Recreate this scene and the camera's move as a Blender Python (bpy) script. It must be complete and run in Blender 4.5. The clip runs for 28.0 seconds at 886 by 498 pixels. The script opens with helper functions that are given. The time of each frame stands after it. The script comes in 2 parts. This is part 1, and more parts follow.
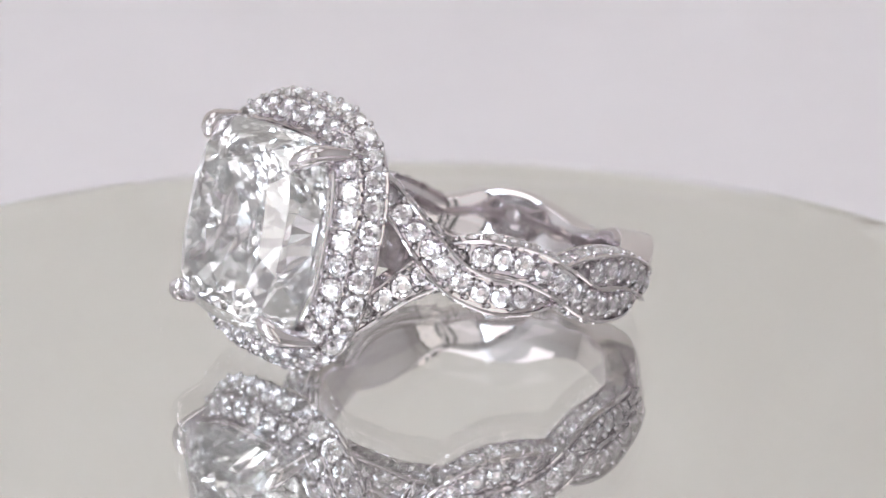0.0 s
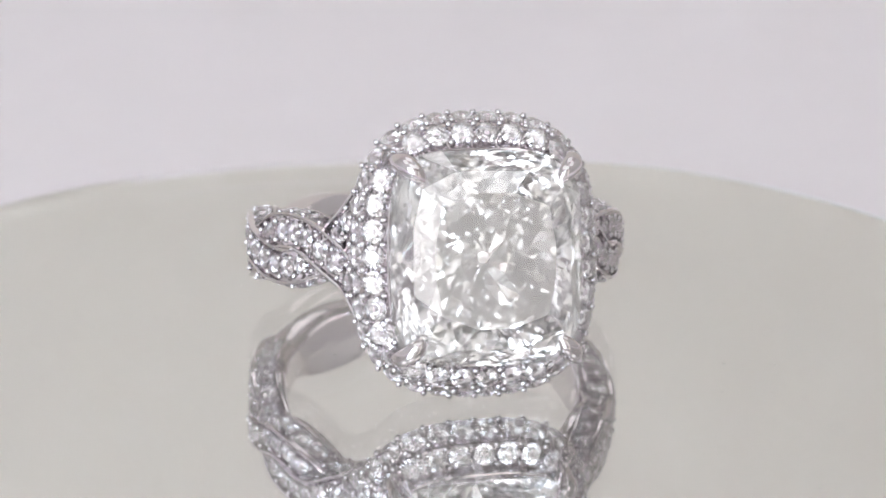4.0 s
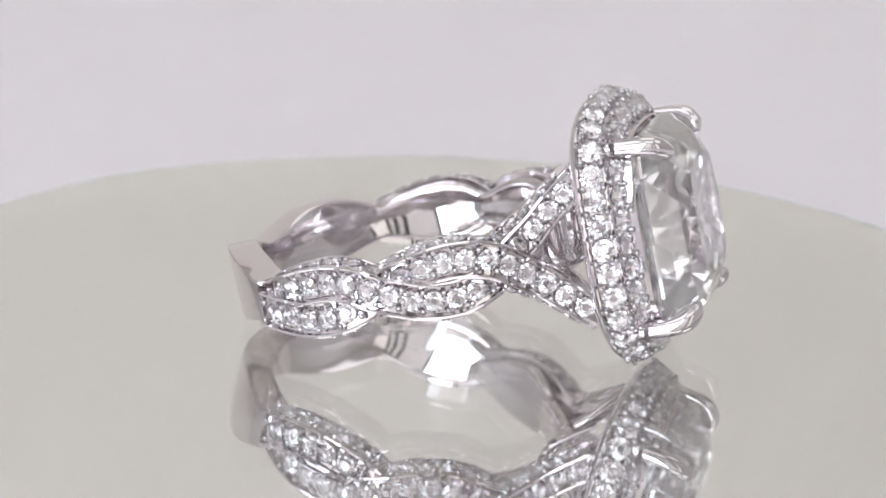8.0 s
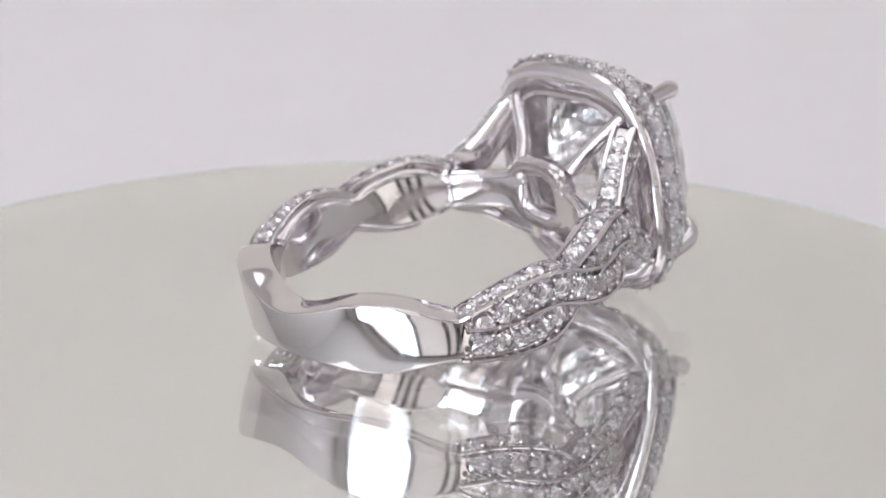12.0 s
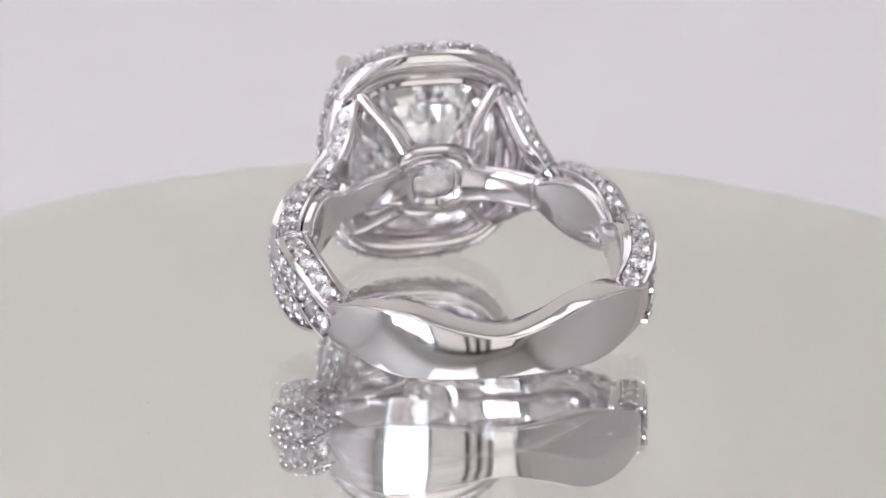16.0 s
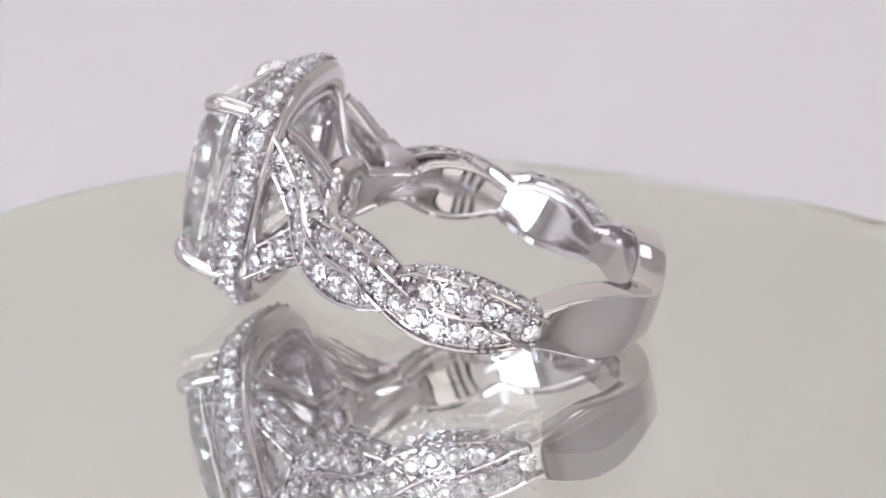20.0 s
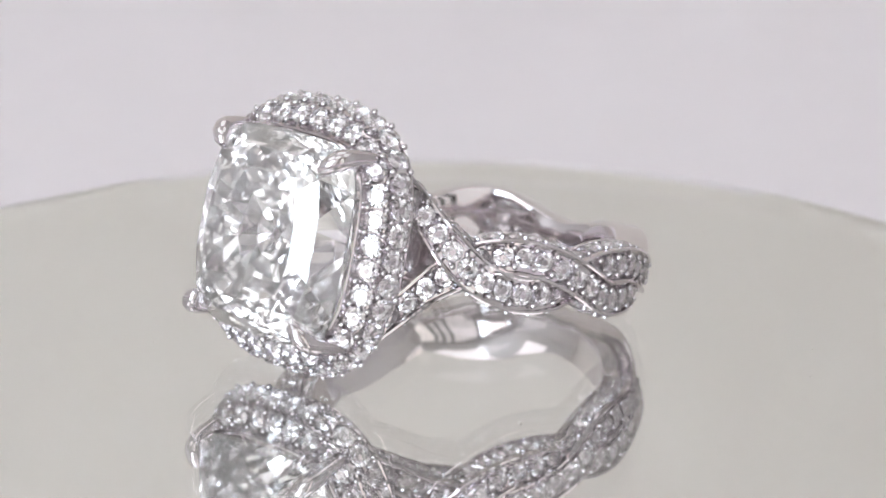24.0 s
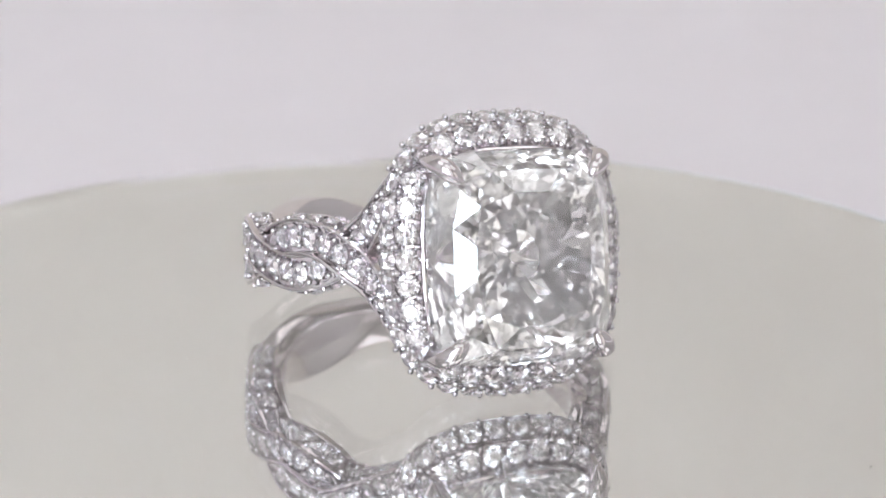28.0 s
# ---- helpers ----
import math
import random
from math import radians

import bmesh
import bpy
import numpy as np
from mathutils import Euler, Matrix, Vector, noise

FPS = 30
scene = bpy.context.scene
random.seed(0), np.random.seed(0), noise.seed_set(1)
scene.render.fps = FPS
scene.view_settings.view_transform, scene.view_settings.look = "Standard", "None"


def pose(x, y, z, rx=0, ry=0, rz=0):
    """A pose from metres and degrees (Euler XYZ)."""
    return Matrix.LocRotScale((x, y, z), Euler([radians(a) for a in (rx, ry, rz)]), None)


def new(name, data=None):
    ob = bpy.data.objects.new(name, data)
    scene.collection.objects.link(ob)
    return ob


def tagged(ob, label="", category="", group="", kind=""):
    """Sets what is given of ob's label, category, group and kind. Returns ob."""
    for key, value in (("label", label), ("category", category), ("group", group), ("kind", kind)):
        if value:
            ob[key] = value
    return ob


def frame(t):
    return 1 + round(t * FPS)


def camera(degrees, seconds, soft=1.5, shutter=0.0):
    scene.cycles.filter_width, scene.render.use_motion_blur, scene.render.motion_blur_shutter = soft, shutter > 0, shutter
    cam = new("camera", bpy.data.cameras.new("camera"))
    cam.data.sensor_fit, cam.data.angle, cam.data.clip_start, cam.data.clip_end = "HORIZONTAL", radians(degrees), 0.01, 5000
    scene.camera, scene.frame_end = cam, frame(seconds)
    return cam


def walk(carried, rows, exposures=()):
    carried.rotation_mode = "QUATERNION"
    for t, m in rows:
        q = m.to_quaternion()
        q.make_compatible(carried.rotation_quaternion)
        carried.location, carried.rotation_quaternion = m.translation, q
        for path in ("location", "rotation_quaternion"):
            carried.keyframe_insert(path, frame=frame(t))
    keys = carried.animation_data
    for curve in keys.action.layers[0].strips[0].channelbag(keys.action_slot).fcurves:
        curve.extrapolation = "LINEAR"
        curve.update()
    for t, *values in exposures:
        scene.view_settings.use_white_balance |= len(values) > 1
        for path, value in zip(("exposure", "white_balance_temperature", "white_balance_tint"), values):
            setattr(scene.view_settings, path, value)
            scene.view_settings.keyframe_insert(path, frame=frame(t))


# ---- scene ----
MM = 0.001

# ---- camera ----
cam = camera(24.13, 28.0, soft=1.5)
EYE = pose(0, -112.0 * MM, 38.85 * MM, 72.772, -1.127, 0.500)
walk(cam, [(0.0, EYE), (28.0, EYE)])
cam.data.dof.use_dof = True
cam.data.dof.focus_distance = 0.108
cam.data.dof.aperture_fstop = 72.0


def turn(t):
    """Degrees by which the turntable has turned at t seconds."""
    rate = 360.0 / 23.9
    a, b = 21.5, 23.5
    if t <= a:
        u = abs(t - 16.0) / 5.0
        return rate * t + (1.35 * math.cos(math.pi * u / 2) ** 2 if u < 1 else 0.0)
    if t >= b:
        return 360.0 + rate * (t - b)
    u = (t - a) / (b - a)
    p0, p1, m = rate * a, 360.0, rate * (b - a)
    return ((2*u**3 - 3*u**2 + 1) * p0 + (u**3 - 2*u**2 + u) * m
            + (3*u**2 - 2*u**3) * p1 + (u**3 - u**2) * m)


# ---- world and light ----
world = bpy.data.worlds.new("world")
scene.world = world
world.use_nodes = True
wt = world.node_tree
sky = wt.nodes.new("ShaderNodeTexSky")
sky.sky_type, sky.sun_disc = "NISHITA", False
sky.sun_elevation, sky.sun_rotation = radians(40), radians(200)
wt.links.new(sky.outputs[0], wt.nodes["Background"].inputs[0])
wt.nodes["Background"].inputs[1].default_value = 0.1
scene.cycles.max_bounces, scene.cycles.transmission_bounces, scene.cycles.glossy_bounces = 24, 24, 16
scene.view_settings.exposure = -0.81


# ---- materials ----
def material(name, color, rough=0.5, metal=0.0, transmission=0.0, ior=1.45, coat=0.0,
             vary=0.0, scale=1000.0, bump=0.0, emit=None, strength=0.0, rough_vary=0.0):
    m = bpy.data.materials.new(name)
    m.use_nodes = True
    nt = m.node_tree
    b = nt.nodes["Principled BSDF"]
    b.inputs["Base Color"].default_value = (*color, 1)
    b.inputs["Roughness"].default_value = rough
    b.inputs["Metallic"].default_value = metal
    b.inputs["Transmission Weight"].default_value = transmission
    b.inputs["IOR"].default_value = ior
    b.inputs["Coat Weight"].default_value = coat
    if emit:
        b.inputs["Emission Color"].default_value = (*emit, 1)
        b.inputs["Emission Strength"].default_value = strength
    if vary or bump or rough_vary:
        co = nt.nodes.new("ShaderNodeTexCoord")
        n1 = nt.nodes.new("ShaderNodeTexNoise")
        n1.inputs["Scale"].default_value, n1.inputs["Detail"].default_value = scale, 6
        n2 = nt.nodes.new("ShaderNodeTexNoise")
        n2.inputs["Scale"].default_value, n2.inputs["Detail"].default_value = scale * 0.13, 3
        for n in (n1, n2):
            nt.links.new(co.outputs["Object"], n.inputs["Vector"])
        mix = nt.nodes.new("ShaderNodeMath")
        mix.operation = "MULTIPLY_ADD"
        nt.links.new(n1.outputs[0], mix.inputs[0])
        mix.inputs[1].default_value = 0.5
        half = nt.nodes.new("ShaderNodeMath")
        half.operation = "MULTIPLY"
        half.inputs[1].default_value = 0.5
        nt.links.new(n2.outputs[0], half.inputs[0])
        nt.links.new(half.outputs[0], mix.inputs[2])
        if vary:
            ramp = nt.nodes.new("ShaderNodeValToRGB")
            ramp.color_ramp.elements[0].position, ramp.color_ramp.elements[1].position = 0.3, 0.7
            ramp.color_ramp.elements[0].color = (*[c * (1 - vary) for c in color], 1)
            ramp.color_ramp.elements[1].color = (*[min(1, c * (1 + vary)) for c in color], 1)
            nt.links.new(mix.outputs[0], ramp.inputs[0])
            nt.links.new(ramp.outputs[0], b.inputs["Base Color"])
        if rough_vary:
            mr = nt.nodes.new("ShaderNodeMapRange")
            mr.inputs[1].default_value, mr.inputs[2].default_value = 0.3, 0.7
            mr.inputs[3].default_value, mr.inputs[4].default_value = max(0, rough - rough_vary), rough + rough_vary
            nt.links.new(mix.outputs[0], mr.inputs[0])
            nt.links.new(mr.outputs[0], b.inputs["Roughness"])
        if bump:
            bp = nt.nodes.new("ShaderNodeBump")
            bp.inputs["Strength"].default_value = bump
            bp.inputs["Distance"].default_value = 0.0001
            nt.links.new(mix.outputs[0], bp.inputs["Height"])
            nt.links.new(bp.outputs[0], b.inputs["Normal"])
    return m


GOLD = material("polished_white_gold", (0.72, 0.68, 0.70), 0.08, 1.0, vary=0.03, scale=900, rough_vary=0.03)
SEAT = material("bright_cut_white_gold", (0.58, 0.56, 0.575), 0.2, 1.0, vary=0.05, scale=3000, bump=0.1)
DIAMOND = material("cloudy_diamond", (0.935, 0.925, 0.94), 0.035, 0.0, 0.97, 2.42)
MELEE = material("small_diamond", (0.905, 0.89, 0.925), 0.0, 0.0, 1.0, 2.4)
PLATE = material("silvered_mirror", (0.838, 0.84, 0.832), 0.008, 1.0)


def glass_surface():
    m = bpy.data.materials.new("glass_surface")
    m.use_nodes = True
    nt = m.node_tree
    nt.nodes.remove(nt.nodes["Principled BSDF"])
    gl, tr, mx = (nt.nodes.new(k) for k in ("ShaderNodeBsdfGlossy", "ShaderNodeBsdfTransparent", "ShaderNodeMixShader"))
    gl.inputs["Color"].default_value, gl.inputs["Roughness"].default_value = (1, 1, 1, 1), 0.0
    mx.inputs[0].default_value = 0.15
    nt.links.new(tr.outputs[0], mx.inputs[1])
    nt.links.new(gl.outputs[0], mx.inputs[2])
    nt.links.new(mx.outputs[0], nt.nodes["Material Output"].inputs["Surface"])
    return m


MIRROR = glass_surface()

# bluish white stands in for the highlight along the plate's glass edge
RIM = material("ground_glass_highlight", (0.80, 0.83, 0.88), 0.3, vary=0.03, scale=120)
DUST = material("dust", (0.42, 0.40, 0.37), 0.9, vary=0.2, scale=4000)
PAPER = material("white_backdrop_paper", (0.829, 0.780, 0.820), 0.85, vary=0.015, scale=60, bump=0.05)
WALL = material("white_wall_paint", (0.76, 0.745, 0.74), 0.8, vary=0.03, scale=20, bump=0.05)
CREAM = material("cream_wall_paint", (0.81, 0.762, 0.715), 0.8, vary=0.02, scale=20, bump=0.05)
CEILING = material("white_ceiling_paint", (0.80, 0.79, 0.78), 0.85, vary=0.02, scale=15)
FLOOR = material("pale_carpet", (0.36, 0.33, 0.315), 0.95, vary=0.2, scale=90, bump=0.4)
TABLE = material("white_laminate", (0.75, 0.74, 0.72), 0.35, vary=0.03, scale=30)
FRAME = material("dark_window_frame", (0.05, 0.045, 0.04), 0.4, vary=0.15, scale=50)
SKY = material("bright_sky", (0.8, 0.85, 0.9), 0.9, emit=(0.83, 0.945, 1.03), strength=9.0)
# daylight behind this cloth is put in as the material's own glow
STRONG_GLOW = material("strong_glow_blind", (0.8, 0.78, 0.76), 0.9, emit=(1.0, 0.965, 0.965), strength=4.2, vary=0.06, scale=9)
# the next two blinds are added and glow by themselves to brighten the ring
BLIND = material("white_glow_blind", (0.8, 0.8, 0.8), 0.9, emit=(1.0, 0.97, 0.94), strength=0.95, vary=0.03, scale=40)
BRIGHT = material("cream_glow_blind", (0.8, 0.79, 0.76), 0.9, emit=(1.0, 0.975, 0.92), strength=1.7, vary=0.03, scale=40)
LAMP = material("lamp_diffuser", (0.9, 0.9, 0.9), 0.6, emit=(0.965, 0.96, 0.965), strength=2.22)
STEEL = material("painted_steel", (0.6, 0.6, 0.6), 0.4, vary=0.05, scale=200)


# ---- mesh helpers ----
def mesh(name, verts, faces, mat, parent=None, label="", smooth=False, scale=MM):
    me = bpy.data.meshes.new(name)
    me.from_pydata([tuple(c * scale for c in v) for v in verts], [], faces)
    bm = bmesh.new()
    bm.from_mesh(me)
    bmesh.ops.recalc_face_normals(bm, faces=bm.faces)
    bm.to_mesh(me)
    bm.free()
    me.materials.append(mat)
    if smooth:
        me.polygons.foreach_set("use_smooth", [True] * len(me.polygons))
        me.set_sharp_from_angle(angle=radians(38))
    ob = new(name, me)
    if parent:
        ob.parent = parent
    return tagged(ob, label) if label else ob


def grid(rows, closed_u=False, closed_v=True, caps=True):
    """Verts and faces of a skin over rows of points; v runs along a row."""
    n, k = len(rows), len(rows[0])
    verts = [p for r in rows for p in r]
    faces = []
    for i in range(n if closed_u else n - 1):
        for j in range(k if closed_v else k - 1):
            a, b = i * k + j, i * k + (j + 1) % k
            c, d = ((i + 1) % n) * k + (j + 1) % k, ((i + 1) % n) * k + j
            faces.append((a, b, c, d))
    if caps and not closed_u and closed_v:
        faces.append(tuple(range(k)))
        faces.append(tuple((n - 1) * k + j for j in range(k)))
    return verts, faces


def box(x0, x1, y0, y1, z0, z1):
    v = [(x, y, z) for x in (x0, x1) for y in (y0, y1) for z in (z0, z1)]
    return v, [(0, 1, 3, 2), (4, 6, 7, 5), (0, 4, 5, 1), (2, 3, 7, 6), (0, 2, 6, 4), (1, 5, 7, 3)]


def join(parts):
    verts, faces = [], []
    for v, f in parts:
        o = len(verts)
        verts += v
        faces += [tuple(i + o for i in q) for q in f]
    return verts, faces


def tube(points, radius, k=8, up=(0, 0, 1)):
    """A round wire through points; radius a number or one for each point."""
    pts = [Vector(p) for p in points]
    rows = []
    for i, p in enumerate(pts):
        d = (pts[min(i + 1, len(pts) - 1)] - pts[max(i - 1, 0)]).normalized()
        a = d.cross(Vector(up))
        a = a.normalized() if a.length > 1e-4 else d.orthogonal().normalized()
        b = d.cross(a)
        r = radius[i] if isinstance(radius, (list, tuple)) else radius
        rows.append([tuple(p + a * (r * math.cos(2*math.pi*j/k)) + b * (r * math.sin(2*math.pi*j/k))) for j in range(k)])
    return grid(rows)


def ball(c, r, k=6, m=4):
    rows = []
    for i in range(m + 1):
        a = math.pi * (0.04 + 0.92 * i / m)
        rows.append([(c[0] + r*math.sin(a)*math.cos(2*math.pi*j/k), c[1] + r*math.sin(a)*math.sin(2*math.pi*j/k),
                      c[2] + r*math.cos(a)) for j in range(k)])
    return grid(rows)


def ease(u):
    u = max(0.0, min(1.0, u))
    return u * u * (3 - 2 * u)


def lerp_table(table, x):
    xs, ys = zip(*table)
    return float(np.interp(x, xs, ys))


# ---- the room ----
def structure(name, vf, mat, label, smooth=False):
    return tagged(mesh(name, *vf, mat, None, label, smooth, 1.0), kind="structure", category=name.split("_")[0])


X0, X1, Y0, Y1, Z0, Z1 = -2.0, 1.5, -1.5, 1.3, -0.76, 1.75
structure("floor", box(X0, X1, Y0, Y1, Z0 - 0.1, Z0), FLOOR, "pale grey carpet floor of the room")
structure("ceiling", box(X0, X1, Y0, Y1, Z1, Z1 + 0.1), CEILING, "plain white painted ceiling")
structure("wall_west", box(X0 - 0.1, X0, Y0, Y1, Z0, Z1), WALL, "plain white painted wall")
structure("wall_east", box(X1, X1 + 0.1, Y0, Y1, Z0, Z1), WALL, "plain white painted wall")
structure("wall_north", box(X0 - 0.1, X1 + 0.1, Y1, Y1 + 0.1, Z0, Z1), CREAM, "cream painted wall behind the table")
WX0, WX1, WZ0, WZ1 = -1.67, 1.22, -0.45, 1.60
structure("wall_south", join([box(X0 - 0.1, WX0, Y0 - 0.1, Y0, Z0, Z1), box(WX1, X1 + 0.1, Y0 - 0.1, Y0, Z0, Z1),
                              box(WX0, WX1, Y0 - 0.1, Y0, Z0, WZ0), box(WX0, WX1, Y0 - 0.1, Y0, WZ1, Z1)]),
          WALL, "white painted wall with a wide window")
win = tagged(new("window_1"), "wide window with dark frame and bars", "window", kind="structure")
win.location = ((WX0 + WX1) / 2, Y0 - 0.05, (WZ0 + WZ1) / 2)
hw, hh = (WX1 - WX0) / 2 - 0.002, (WZ1 - WZ0) / 2 - 0.002
mesh("window_frame", *join([box(-hw, -hw + 0.05, -0.03, 0.03, -hh, hh), box(hw - 0.05, hw, -0.03, 0.03, -hh, hh),
                            box(-hw + 0.05, hw - 0.05, -0.03, 0.03, -hh, -hh + 0.05),
                            box(-hw + 0.05, hw - 0.05, -0.03, 0.03, hh - 0.05, hh)]), FRAME, win, scale=1.0)
# panes from west to east: bare glass strips beside a strongly glowing blind, then closed blinds, unseen and added for
# their glow, between dark bars
MID = (WX0 + WX1) / 2
BARS = [(x - MID, w) for x, w in ((-0.45, 0.025), (0.2, 0.04), (0.4, 0.04), (0.6, 0.04))]
edges = [-hw + 0.05] + [e for x, w in BARS for e in (x - w, x + w)] + [hw - 0.05]
for x, w in BARS:
    mesh("mullion", *box(x - w, x + w, -0.025, 0.025, -hh + 0.05, hh - 0.05), FRAME, win, scale=1.0)
for a, b, cloth, words in [(-1.47 - MID, -0.78 - MID, STRONG_GLOW, "white roller blind in full daylight"),
                           (-0.52 - MID, edges[1] + 0.01, BLIND, "white roller blind lit by daylight"),
                           *[(edges[k] - 0.01, edges[k + 1] + 0.01, BLIND, "white roller blind lit by daylight") for k in (2, 4, 6)],
                           (edges[8] - 0.01, edges[9] + 0.01, BRIGHT, "cream roller blind lit by daylight")]:
    mesh("blind", *box(a, b, -0.042, -0.04, -hh + 0.04, hh - 0.04), cloth, win, words, scale=1.0)
tagged(mesh("backdrop", *box(WX0 - 0.6, WX1 + 0.6, Y0 - 0.42, Y0 - 0.40, WZ0 - 0.5, WZ1 + 0.5), SKY, None,
            "bright overcast sky outside the window", scale=1.0), kind="structure", category="sky")


def ceiling_light(x, y, w, d):
    e = tagged(new("ceiling_light"), "square white ceiling light panel, switched on", "ceiling light", "ceiling light panels")
    e.location = (x, y, Z1)
    mesh("frame", *join([box(-w, w, -d, -d + 0.02, -0.03, -0.001), box(-w, w, d - 0.02, d, -0.03, -0.001),
                         box(-w, -w + 0.02, -d + 0.02, d - 0.02, -0.03, -0.001),
                         box(w - 0.02, w, -d + 0.02, d - 0.02, -0.03, -0.001)]), STEEL, e, scale=1.0)
    mesh("diffuser", *box(-w + 0.02, w - 0.02, -d + 0.02, d - 0.02, -0.02, -0.004), LAMP, e, scale=1.0)


for lx, ly in ((-0.05, -0.95), (-1.05, -0.25), (0.95, -0.25), (0.0, 0.65)):
    ceiling_light(lx, ly, 0.42, 0.42)

# table and paper sweep
table = tagged(new("table"), "plain white laminate table under the turntable", "table")
table.location = (0, 0.05, Z0)
TOP = -0.032
mesh("tabletop", *box(-0.7, 0.7, -0.5, 0.7, TOP - 0.035 - Z0, TOP - Z0), TABLE, table, scale=1.0)
for x in (-0.64, 0.64):
    for y in (-0.44, 0.64):
        mesh("leg", *box(x - 0.025, x + 0.025, y - 0.025, y + 0.025, 0, TOP - 0.036 - Z0), TABLE, table, scale=1.0)


def sheet_paper():
    rows = [[(-0.66, y, z), (0.66, y, z), (0.66, y, z + 0.0004), (-0.66, y, z + 0.0004)]
            for y, z in [(-0.5, 0.0)] + [(0.60 + 0.05 * math.sin(a), 0.05 - 0.05 * math.cos(a)) for a in np.linspace(0, 1.2, 8)]]
    ob = mesh("backdrop_paper", *grid(rows), PAPER, None, "pale lavender white paper sheet spread on the table", True, 1.0)
    ob.location = (0, 0.05, TOP)
    return tagged(ob, category="backdrop", kind="structure")


sheet_paper()

# ---- mirror plate ----
plate = tagged(new("mirror_plate"), "round glass mirror plate turning on a white stand", "mirror plate")
RP = 37.2


def disc(profile, seg=200, caps=True, bevel=True):
    """A round skin over (radius, height) pairs; one side of the plate is ground to a shallow bevel."""
    rows = []
    for r, z in profile:
        row = []
        for j in range(seg):
            a = 360.0 * j / seg
            k = ease(a / 35) * ease((160 - a) / 35) if bevel else 0.0
            row.append((r * math.cos(radians(a)), r * math.sin(radians(a)), z - 0.92 * k * max(0.0, (r - RP + 3.0) / 3.0)))
        rows.append(row)
    return grid(rows, caps=caps)


mesh("silvering", *disc([(0.01, -0.78), (RP - 5, -0.78), (RP - 3, -0.47), (RP - 0.3, -0.05), (RP - 0.3, -0.9), (RP - 3, -0.9), (0.01, -0.9)]),
     PLATE, plate, "silvered mirror layer under clear glass")
mesh("glass_surface", *disc([(0.01, 0.0), (RP - 3, 0.0), (RP - 0.25, 0.0)], caps=False), MIRROR, plate, "clear glass surface over the mirror")
# flat ledge widened outwards to carry the painted edge highlight
mesh("rim", *disc([(RP - 0.24, -0.92), (RP - 0.24, -0.03), (RP + 0.12, -0.05), (RP + 0.25, -0.14), (RP + 0.3, -0.5), (RP + 0.3, -4.6), (RP, -5), (RP - 0.24, -5)]),
     RIM, plate, "rounded polished glass edge", True)
mesh("stand", *disc([(0.01, -2.1), (RP - 0.3, -2.1), (RP - 0.3, -5.1), (RP - 8, -5.2), (RP - 8, -30), (RP - 8.5, -31.5), (0.01, -31.5)], bevel=False),
     TABLE, plate, "white plastic stand", True)


# ---- the ring ----
PHI0 = 40.0           # first crossing of the strands, by the head
CROSSINGS = (42.0, 79.5, 124.0)
ENDS = {1: 125.5, -1: 121.5}     # where the stones end and the plain back begins, on each side
RAD = [(40, 11.1), (60, 10.75), (80, 10.6), (130, 10.5), (180, 10.5)]
ZB = 0.25
# height of the two strands along the band
PATH = {1: [(18, -5.3), (22, -4.1), (26, -2.95), (30, -1.9), (34, -0.95), (41, 0.15), (47, 0.84), (56, 1.2), (65, 1.13),
            (73, 0.78), (81, 0.2), (87, -0.3), (94, -0.62), (100, -0.66), (108, -0.5), (116, -0.15), (124, 0.3), (132, 0.7)],
        -1: [(18, 5.25), (22, 4.35), (26, 3.42), (30, 2.48), (34, 1.6), (41, 0.45), (47, -0.26), (54, -0.67), (60, -0.76),
             (68, -0.52), (74, -0.1), (81, 0.42), (87, 0.97), (93, 1.2), (99, 1.25), (107, 1.1), (115, 0.75), (123, 0.28), (131, -0.2)]}
ring = tagged(new("diamond_ring"), "white gold halo ring with cushion diamond, lying on a mirror", "ring")


def outer_radius(phi):
    if phi < 40:
        d = 40 - phi
        return 11.1 + 0.0175 * d + 0.00739 * d * d
    return lerp_table(RAD, phi)


def curve(table, x):
    """A smooth line through the pairs of a table."""
    n = len(table)
    i = max(0, min(n - 2, sum(1 for q in table if q[0] <= x) - 1))
    def slope(k):
        p, q = table[max(k - 1, 0)], table[min(k + 1, n - 1)]
        return (q[1] - p[1]) / (q[0] - p[0])
    (x0, y0), (x1, y1) = table[i], table[i + 1]
    h = x1 - x0
    u = (x - x0) / h
    return ((2*u**3 - 3*u**2 + 1) * y0 + (u**3 - 2*u**2 + u) * h * slope(i)
            + (3*u**2 - 2*u**3) * y1 + (u**3 - u**2) * h * slope(i + 1))


def bent(phi):
    """The back of the band is bent a little out of its plane, up on the side y > 0."""
    return 0.22 * ease((abs(phi) - 75) / 50)


def strand_z(phi, s, side):
    return curve(PATH[s], phi) + side * bent(phi)


def strand_point(phi, s, side):
    """A point of the middle line of strand s (+1, -1) on one side (+1: y > 0)."""
    over = 0.0
    for k, c in enumerate(CROSSINGS):
        u = abs(phi - c) / (17.0 if phi > c or k else 11.0)
        if u < 1:
            over += 0.26 * (-side * s) * (-1) ** k * math.cos(math.pi * u / 2) ** 2
    r = outer_radius(phi) - 0.12 + over
    a = radians(phi)
    return Vector((r * math.cos(a), side * r * math.sin(a), strand_z(phi, s, side)))


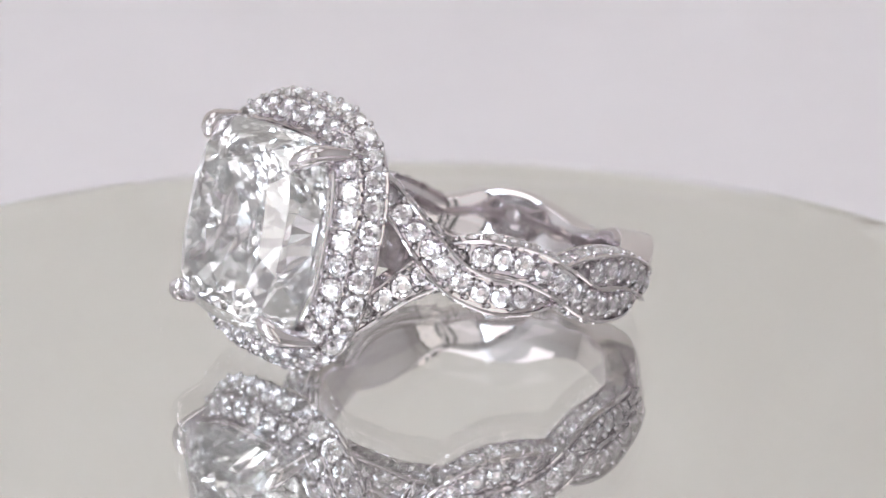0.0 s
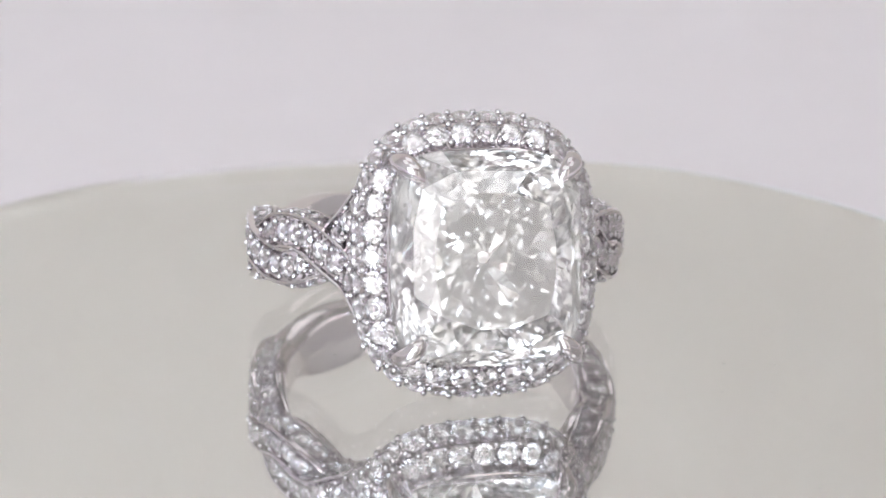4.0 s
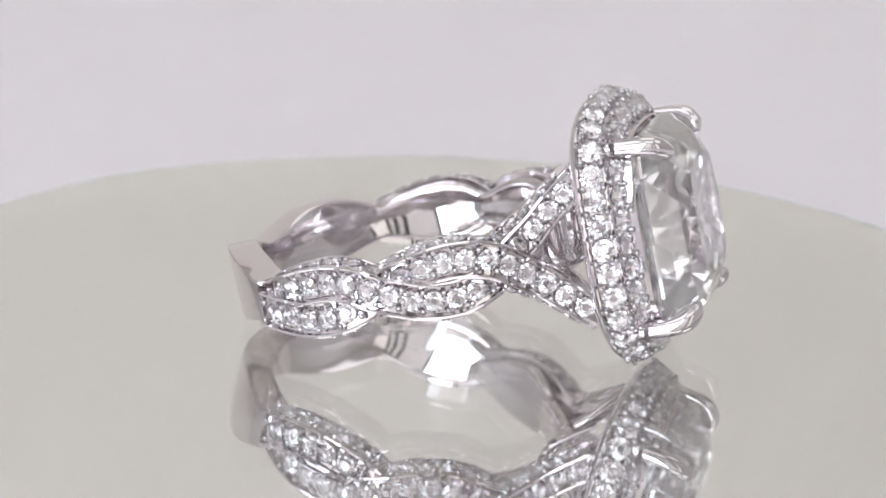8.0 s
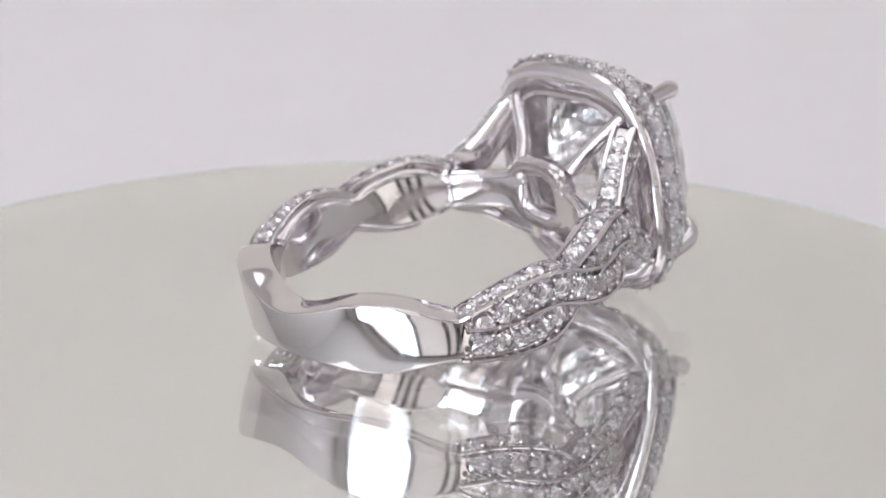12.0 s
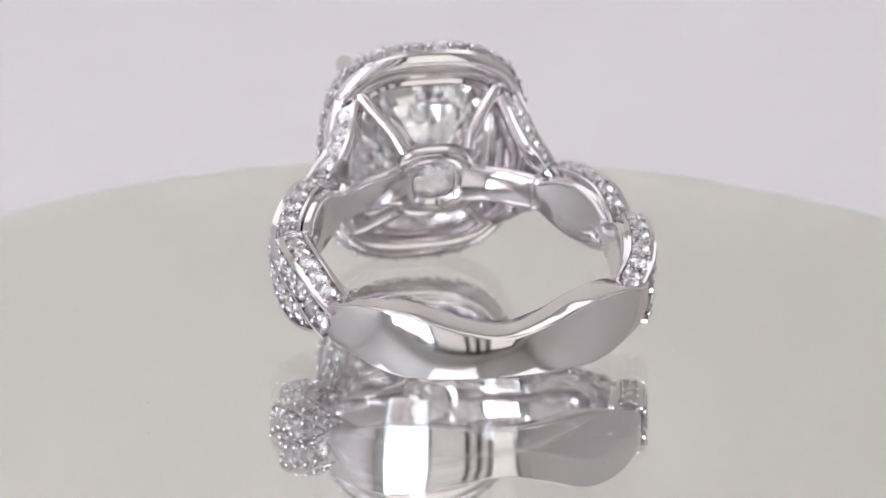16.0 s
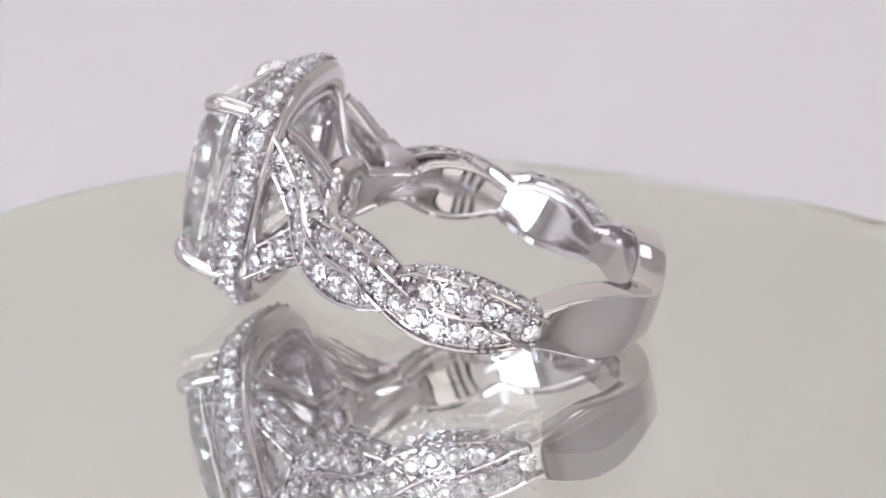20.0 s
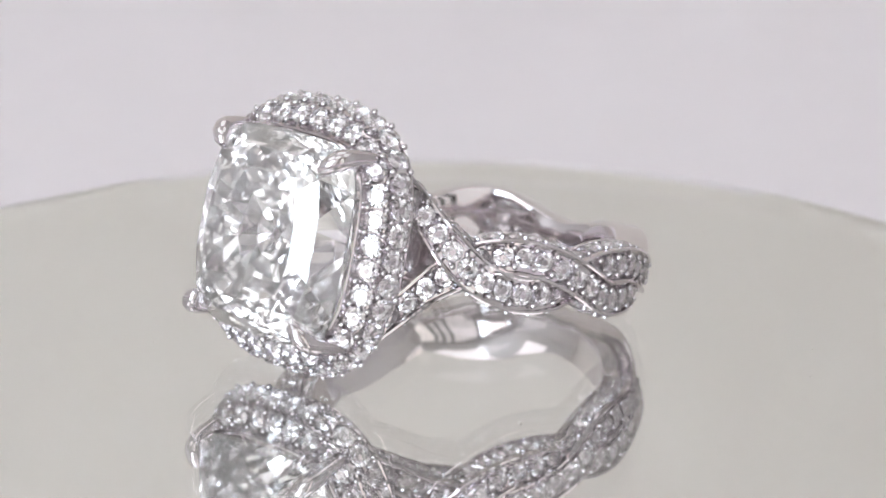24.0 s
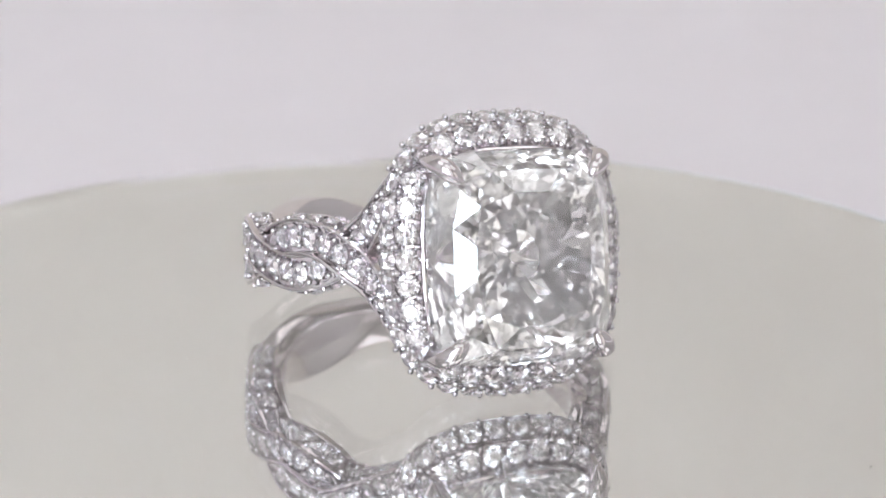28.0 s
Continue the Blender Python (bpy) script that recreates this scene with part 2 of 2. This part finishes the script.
def strand_frame(phi, s, side):
    """Point on the outer middle line, unit tangent, outward normal and the side direction."""
    p = strand_point(phi, s, side)
    t = (strand_point(phi + 1.0, s, side) - strand_point(phi - 1.0, s, side)).normalized()
    a = radians(phi)
    n = Vector((math.cos(a), side * math.sin(a), 0))
    if phi < PHI0:
        f = ease((PHI0 - phi) / 12)
        n = (n * (1 - f) + Vector((0.45, side * 0.9, 0)) * f)
    n = (n - t * n.dot(t)).normalized()
    return p, t, n, n.cross(t).normalized()


def brilliant(name, r):
    """Small round brilliant, table up along +z, girdle at z = 0."""
    v = [(0.56*r*math.cos(math.pi*j/4), 0.56*r*math.sin(math.pi*j/4), 0.30*r) for j in range(8)]
    v += [(r*math.cos(math.pi*(j)/8), r*math.sin(math.pi*(j)/8), 0.03*r) for j in range(16)]
    v += [(0.0, 0.0, -0.84*r)]
    f = [tuple(range(8))]
    for j in range(8):
        g = lambda i: 8 + (2*j + i) % 16
        f += [(j, g(-1), g(0)), (j, g(0), g(1)), (j, g(1), (j + 1) % 8)]
    for j in range(16):
        f.append((8 + j, 8 + (j + 1) % 16, 24))
    me = bpy.data.meshes.new(name)
    me.from_pydata([tuple(c * MM for c in p) for p in v], [], f)
    bm = bmesh.new()
    bm.from_mesh(me)
    bmesh.ops.recalc_face_normals(bm, faces=bm.faces)
    bm.to_mesh(me)
    bm.free()
    me.materials.append(MELEE)
    return me


STONES = {}


def set_stone(parent, p, n, t, r):
    key = round(r, 2)
    if key not in STONES:
        STONES[key] = brilliant("small_diamond", key)
    ob = new("small_diamond", STONES[key])
    ob.parent = parent
    z = Vector(n).normalized()
    x = (Vector(t) - z * z.dot(Vector(t))).normalized()
    m = Matrix((x, z.cross(x), z)).transposed().to_4x4()
    spin = Matrix.Rotation(random.uniform(0, 0.8), 4, "Z") @ Matrix.Rotation(random.gauss(0, 0.05), 4, "X") @ Matrix.Rotation(random.gauss(0, 0.05), 4, "Y")
    ob.matrix_local = Matrix.Translation(Vector(p) * MM) @ m @ spin
    return ob


SW, FLOOR_D = 0.96, 0.34   # half width, depth of the channel


def depth(phi):
    """Thickness of a strand: slim where it leaves the band for the halo."""
    return lerp_table([(22, 1.2), (33, 1.25), (42, 1.5), (180, 1.5)], phi)


def build_strand(s, side):
    end = ENDS[side]
    phis = list(np.arange(24.0, end + 0.01, 0.75))
    rows, rim_a, rim_b = [], [], []
    for phi in phis:
        p, t, n, b = strand_frame(phi, s, side)
        v = ease((PHI0 - 1 - phi) / 9)
        w, dp = SW - 0.19 * v, depth(phi)
        f = max(-1.0, min(1.0, (strand_z(phi, s, side) - strand_z(phi, -s, side)) / 0.6)) * (1 if b.z > 0 else -1)
        rp, rn = 0.32 * max(0.0, f), 0.32 * max(0.0, -f)
        prof = [(-w, 0), (-w + 0.13, 0.0), (-w + 0.15, -FLOOR_D), (w - 0.15, -FLOOR_D), (w - 0.13, 0.0), (w, 0),
                (w + 0.02, -0.22), (w + 0.02 - rp, -0.28), (w + 0.17 - rp, -dp + 0.22), (w + 0.17, -dp + 0.16), (w + 0.18, -dp),
                (w + 0.16 - 0.1 * v, -dp - 0.03 - 0.1 * v), (w * 0.5, -dp - 0.03 - 0.24 * v), (-w * 0.5, -dp - 0.03 - 0.24 * v), (-w - 0.16 + 0.1 * v, -dp - 0.03 - 0.1 * v),
                (-w - 0.18, -dp), (-w - 0.17, -dp + 0.16), (-w - 0.17 + rn, -dp + 0.22), (-w - 0.02 + rn, -0.28), (-w - 0.02, -0.22)]
        rows.append([tuple(p + b * u + n * h) for u, h in prof])
        rim_a.append(p + b * (-w + 0.07) + n * 0.0)
        rim_b.append(p + b * (w - 0.07) + n * 0.0)
    st = mesh("strand", *grid(rows), GOLD, ring, "twisted pave-set white gold strand", True)
    for rim in (rim_a, rim_b):
        mesh("rim", *tube(rim, 0.105, 6), GOLD, st, smooth=True)
    # stones on the outer face
    beads = []
    length, last = 0.0, None
    nxt = 0.55
    for phi in np.arange(25.0, end - 0.2, 0.1):
        p, t, n, b = strand_frame(phi, s, side)
        if last is not None:
            length += (p - last).length
        last = p
        if length < nxt:
            continue
        other = strand_point(phi, -s, side)
        r_o, r_p = math.hypot(other.x, other.y), math.hypot(p.x, p.y)
        gap = abs(other.z - p.z)
        if r_o > r_p + 0.05 and gap < 0.8 and phi > PHI0 - 6:
            nxt = length + 0.1
            continue
        small = 0.48 if end - phi < 4 else 0.57
        set_stone(st, p + n * -0.02, n, t, small)
        for q in (-1, 1) if phi < end - 4 else ():
            beads.append(ball(p + t * 0.60 + b * (q * 0.5) + n * 0.05, 0.17, 8, 6))
        nxt = length + small * 2 + 0.05
    # stones on the edge that looks outwards from the band's middle
    length, last, nxt = 0.0, None, 0.4
    for phi in np.arange(25.5, end - 1, 0.1):
        zc = (strand_z(phi, s, side) - strand_z(phi, -s, side)) / 2
        q = 1 if zc > 0 else -1
        p, t, n, b = strand_frame(phi, s, side)
        e = p - n * (depth(phi) / 2)
        if last is not None:
            length += (e - last).length
        last = e
        if length < nxt or (phi > PHI0 - 5 and abs(zc) < 0.3):
            continue
        bb = b if b.z * q > 0 else -b
        e = e + bb * (SW + 0.07 - 0.19 * ease((PHI0 - 1 - phi) / 9))
        bt = (bb + n * 0.1).normalized()
        set_stone(st, e, bt, t, 0.5)
        for q2 in (-1, 1):
            beads.append(ball(e + t * 0.5 + n * (q2 * 0.42), 0.13))
        nxt = length + 1.0
    if beads:
        tagged(mesh("beadwork", *join(beads), SEAT, st, "tiny polished metal setting beads", True), kind="stuff")
    return st


for side in (1, -1):
    for s in (1, -1):
        build_strand(s, side)


def inner_edges(phi):
    """Lower and upper edge of the band's smooth inside at an angle from the head."""
    side = 1 if phi > 0 else -1
    phi = abs(phi)
    if phi < PHI0:
        w = lerp_table([(0, 1.6), (10, 1.5), (15, 1.3), (20, 1.15), (28, 1.1), (PHI0, 1.05)], phi)
        return ZB - w, ZB + w
    z = [strand_z(phi, s, side) for s in (1, -1)]
    w = lerp_table([(PHI0, 0.9), (44, 0.8), (130, 0.8)], phi)
    gap = abs(z[0] - z[1])
    mid, half = (z[0] + z[1]) / 2, math.sqrt(gap * gap + 0.16) / 2 + w
    return mid - half, mid + half


def arc_band(phis, limits, r_in, r_out):
    rows = []
    for phi in phis:
        a = radians(phi)
        lo, hi = limits(phi)
        w, c = (hi - lo) / 2, (hi + lo) / 2
        prof = [(r_in + 0.28, -w), (r_in + 0.12, -w + 0.05), (r_in + 0.03, -w + 0.18), (r_in, -w + 0.4), (r_in - 0.03, 0),
                (r_in, w - 0.4), (r_in + 0.03, w - 0.18), (r_in + 0.12, w - 0.05), (r_in + 0.28, w),
                (r_out(phi), w), (r_out(phi), -w)]
        rows.append([(r * math.cos(a), r * math.sin(a), z + c) for r, z in prof])
    return grid(rows)


for side in (1, -1):
    mesh("inner_band", *arc_band([side * p for p in np.arange(11, ENDS[side] + 2, 0.5)], inner_edges, 8.5, lambda p: 9.1),
         GOLD, ring, "smooth polished inside of the band", True)


SHANK_TOP = [(-14, 2.08), (0, 1.76), (14, 2.08), (25, 2.48), (33, 2.56), (40, 2.42), (47, 2.08), (54, 1.55), (60, 1.2)]
SHANK_LOW = [(-14, -0.92), (0, -0.78), (14, -0.95), (26, -1.22), (34, -1.28), (42, -1.08), (50, -0.82), (60, -0.65)]

SHANK_OUT = [(115, 10.5), (135, 10.5), (155, 10.48), (180, 10.36), (203, 10.22), (220, 10.3), (234, 10.5), (250, 10.62)]


def shank():
    rows = []
    for phi in np.arange(ENDS[1] - 0.6, 360 - ENDS[-1] + 0.7, 0.9):
        a = radians(phi)
        al = abs(180 - phi)
        k = 0.22 * ease(al / 55) if phi < 180 else -0.16 * ease((al - 22) / 36)
        hi, lo = curve(SHANK_TOP, al) + k, curve(SHANK_LOW, al) + k
        hi += 0.0 if phi < 180 else 0.22 * ease(al / 25)
        w, c = (hi - lo) / 2, (hi + lo) / 2
        q = [(0.16 * (1 - math.cos(t)), 0.16 * (1 - math.sin(t))) for t in np.linspace(0, math.pi / 2, 5)]
        ro = curve(SHANK_OUT, phi)
        top = [(ro - u, w - v) for u, v in q]
        prof = ([(8.72, -w), (8.58, -w + 0.1), (8.5, -w + 0.4), (8.48, 0), (8.5, w - 0.4), (8.58, w - 0.1), (8.72, w)]
                + top[::-1] + [(ro + 0.03, w * 0.5), (ro + 0.05, 0), (ro + 0.03, -w * 0.5)] + [(r, -z) for r, z in top])
        rows.append([(r * math.cos(a), r * math.sin(a), z + c) for r, z in prof])
    return mesh("shank", *grid(rows), GOLD, ring, "plain polished scalloped back of the band", True)


shank()


# ---- head: gallery, halo, prongs, centre stone ----
def cushion(a, b, n, ang):
    c, s = math.cos(ang), math.sin(ang)
    k = (abs(c / a) ** n + abs(s / b) ** n) ** (-1.0 / n)
    return k * c, k * s      # y, z


HZ = 0.2
# the head sits on the band turned a little about its upright axis
HEAD = Matrix.Translation((13.0 * MM, 0, 0)) @ Matrix.Rotation(radians(2.4), 4, "Z") @ Matrix.Translation((-13.0 * MM, 0, 0))


def halo_point(s, ang):
    y0, z0 = cushion(4.8, 5.3, 3.6, ang)
    y1, z1 = cushion(6.53, 7.42, 2.75, ang)
    return y0 + (y1 - y0) * s, z0 + (z1 - z0) * s + HZ


def gallery():
    rows = []
    for i in range(72):
        ang = 2 * math.pi * i / 72
        row = []
        for r, x in [(1.36, 8.62), (1.24, 8.75), (1.2, 9.0), (1.22, 9.5), (1.4, 9.78), (1.75, 9.9), (2.15, 9.82), (2.42, 9.55), (2.5, 9.2), (2.47, 8.75), (2.36, 8.54), (2.1, 8.47), (1.7, 8.48)]:
            y, z = cushion(r, r * 0.9, 3.0, ang)
            row.append((x - 0.05 * y * y, y, z + 0.35))
        rows.append(row)
    return mesh("gallery", *grid(rows, closed_u=True), GOLD, ring, "rounded square gallery ring under the stone", True)


gallery()


def halo():
    prof = [(0.03, 13.4), (0.02, 14.5), (0.05, 14.62), (0.09, 14.56), (0.12, 14.2), (0.13, 13.95), (0.22, 13.78), (0.4, 13.6), (0.5, 13.42), (0.58, 13.15),
            (0.64, 12.8), (0.7, 12.4), (0.74, 12.14), (0.82, 12.04), (0.83, 11.9), (0.78, 11.74), (0.62, 11.56), (0.36, 11.5), (0.2, 11.6), (0.12, 11.9), (0.05, 12.8)]
    n = 96
    rows = [[(x, *halo_point(s, 2*math.pi*i/n)) for s, x in prof] for i in range(n)]
    h = mesh("halo", *grid(rows, closed_u=True), GOLD, ring, "rounded cushion halo frame set with small diamonds", True)
    for s, x, r in [(0.81, 11.99, 0.11)]:
        pts = [(x, *halo_point(s, 2*math.pi*i/n)) for i in range(n + 1)]
        mesh("rim", *tube(pts, r, 6, (1, 0, 0)), GOLD, h, smooth=True)
    beads = []
    for s, x, tilt, r, lag in [(0.85, 12.82, 0.36, 0.62, 0.0), (0.45, 13.97, 1.1, 0.6, 0.6)]:
        length, last, nxt = 0.0, None, lag
        m = 2000
        total = sum((Vector((0, *halo_point(s, 2*math.pi*i/m))) - Vector((0, *halo_point(s, 2*math.pi*(i+1)/m)))).length for i in range(m))
        count = int(total / (2 * r + 0.07))
        step = total / count
        for i in range(m):
            ang = 2 * math.pi * i / m
            p = Vector((x, *halo_point(s, ang)))
            if last is not None:
                length += (p - last).length
            last = p
            if length < nxt:
                continue
            nxt += step
            p2 = Vector((x, *halo_point(s, ang + 0.01)))
            t = (p2 - p).normalized()
            out = t.cross(Vector((1, 0, 0))).normalized()
            if out.dot(Vector((0, p.y, p.z))) < 0:
                out = -out
            nn = out * math.cos(tilt) + Vector((math.sin(tilt), 0, 0))
            set_stone(h, p, nn, t, r)
            ac = nn.cross(t).normalized()
            for q in (-1, 1):
                beads.append(ball(p + t * (step / 2) + ac * (q * r * 0.86) + nn * 0.0, 0.18, 8, 6))
    tagged(mesh("beadwork", *join(beads), SEAT, h, "tiny polished metal setting beads", True), kind="stuff")
    h.matrix_local = HEAD
    return h


halo()


def seat_rail():
    pts = [(11.95, *[c for c in cushion(4.62, 5.12, 3.4, 2*math.pi*i/72)]) for i in range(73)]
    pts = [(x, y, z + HZ) for x, y, z in pts]
    ob = mesh("seat_rail", *tube(pts, 0.3, 8, (1, 0, 0)), GOLD, ring, "polished rail inside the halo", True)
    ob.matrix_local = HEAD
    return ob


seat_rail()


def prong(sy, sz):
    ctrl = [(9.3, 1.95, 1.8, 0.42), (10.0, 2.3, 2.5, 0.42), (10.8, 3.1, 3.5, 0.42), (11.9, 4.2, 4.6, 0.44), (13.2, 4.42, 4.88, 0.46), (14.2, 4.42, 4.9, 0.48),
            (15.3, 4.36, 4.84, 0.53), (15.9, 4.22, 4.72, 0.55), (16.28, 3.96, 4.46, 0.5), (16.48, 3.68, 4.16, 0.38), (16.58, 3.42, 3.88, 0.14)]
    pts, rad = [], []
    c = np.array(ctrl)
    for i in range(len(c) - 1):
        p0, p1, p2, p3 = c[max(i-1, 0)], c[i], c[i+1], c[min(i+2, len(c)-1)]
        for u in np.linspace(0, 1, 5)[:-1]:
            v = 0.5 * (2*p1 + (p2-p0)*u + (2*p0-5*p1+4*p2-p3)*u*u + (3*p1-p0-3*p2+p3)*u**3)
            pts.append((v[0], sy * v[1], sz * v[2] + HZ * 0.7))
            rad.append(float(max(v[3], 0.08)))
    ob = mesh("prong", *tube(pts, rad, 12, (0, sz, -sy)), GOLD, ring, "polished claw prong holding the stone", True)
    ob.matrix_local = HEAD
    return ob


for sy in (1, -1):
    for sz in (1, -1):
        prong(sy, sz)


def centre_stone():
    A, B, N = 4.92, 5.42, 5.0
    rings = [(0.62, 17.2, 12, 0.5, 4.2, 0), (0.82, 16.6, 16, 0.0, 4.2, 0), (1.0, 15.2, 32, 0.0, N, 0), (1.0, 15.02, 32, 0.0, N, 0),
             (0.90, 14.3, 36, 0.5, 3.4, 0.4), (0.77, 13.45, 36, 0.0, 3.0, 0.8), (0.62, 12.55, 32, 0.5, 2.8, 0.9),
             (0.45, 11.7, 24, 0.0, 2.6, 0.9), (0.25, 10.95, 14, 0.5, 2.4, 0.6), (0.06, 10.4, 8, 0.0, 2.0, 0)]
    rnd = random.Random(11)
    verts, idx = [], []
    for sc, x, n, off, e, jit in rings:
        row = []
        for j in range(n):
            ang = 2 * math.pi * (j + off + jit * rnd.uniform(-0.2, 0.2)) / n
            q = sc * (1 + jit * rnd.uniform(-0.05, 0.05))
            y, z = cushion(A * q, B * q, e, ang)
            row.append((len(verts), ang))
            verts.append((x + jit * rnd.uniform(-0.12, 0.12), y, z + HZ * 0.7))
        idx.append(row)
    faces = [tuple(i for i, _ in idx[0]), tuple(i for i, _ in idx[-1])]
    for r1, r2 in zip(idx, idx[1:]):
        i = j = 0
        n1, n2 = len(r1), len(r2)
        a1 = lambda k: r1[k % n1][1] + 2 * math.pi * (k // n1)
        a2 = lambda k: r2[k % n2][1] + 2 * math.pi * (k // n2)
        while i < n1 or j < n2:
            if j >= n2 or (i < n1 and a1(i + 1) <= a2(j + 1) + 1e-6):
                faces.append((r1[i % n1][0], r1[(i + 1) % n1][0], r2[j % n2][0]))
                i += 1
            else:
                faces.append((r1[i % n1][0], r2[(j + 1) % n2][0], r2[j % n2][0]))
                j += 1
    ob = mesh("centre_diamond", verts, faces, DIAMOND, ring, "large milky white cushion-cut diamond")
    ob.matrix_local = HEAD
    return ob


centre_stone()

# dust on the glass
rng = random.Random(4)
specks = []
for i in range(12):
    r, a = 30 * math.sqrt(rng.random()), rng.random() * 2 * math.pi
    L, w, h = rng.uniform(0.05, 0.16), rng.uniform(0.03, 0.06), rng.uniform(0, 3.1)
    c = (r * math.cos(a), r * math.sin(a))
    pts = [(c[0] + L * k * math.cos(h + 0.3 * k), c[1] + L * k * math.sin(h + 0.3 * k), 0.03) for k in (-1, 0, 1)]
    specks.append(tube(pts, [w * 0.5, w, w * 0.4], 5))
dust = tagged(mesh("dust", *join(specks), DUST, None, "fine dust specks lying on the mirror plate"), category="dust", kind="stuff")


# ---- what moves ----
def motions():
    times = [k * 0.5 for k in range(57)]
    base = Matrix.Translation((-0.60 * MM, 1.77 * MM, 3.88 * MM)) @ pose(0, 0, 0, 0, 0, -88.4) @ pose(0, 0, 0, 0, -13.8, 0) @ pose(0, 0, 0, -1.0, 0, 0)
    zero = turn(3.4)
    walk(plate, [(t, pose(0, 0, 0, 0, 0, turn(t)) @ Matrix.Translation((0.73 * MM, 2.0 * MM, 0))) for t in times])
    walk(dust, [(t, pose(0, 0, 0, 0, 0, turn(t) - zero)) for t in times])
    walk(ring, [(t, pose(0, 0, 0, 0, 0, turn(t) - zero) @ base) for t in times])


motions()
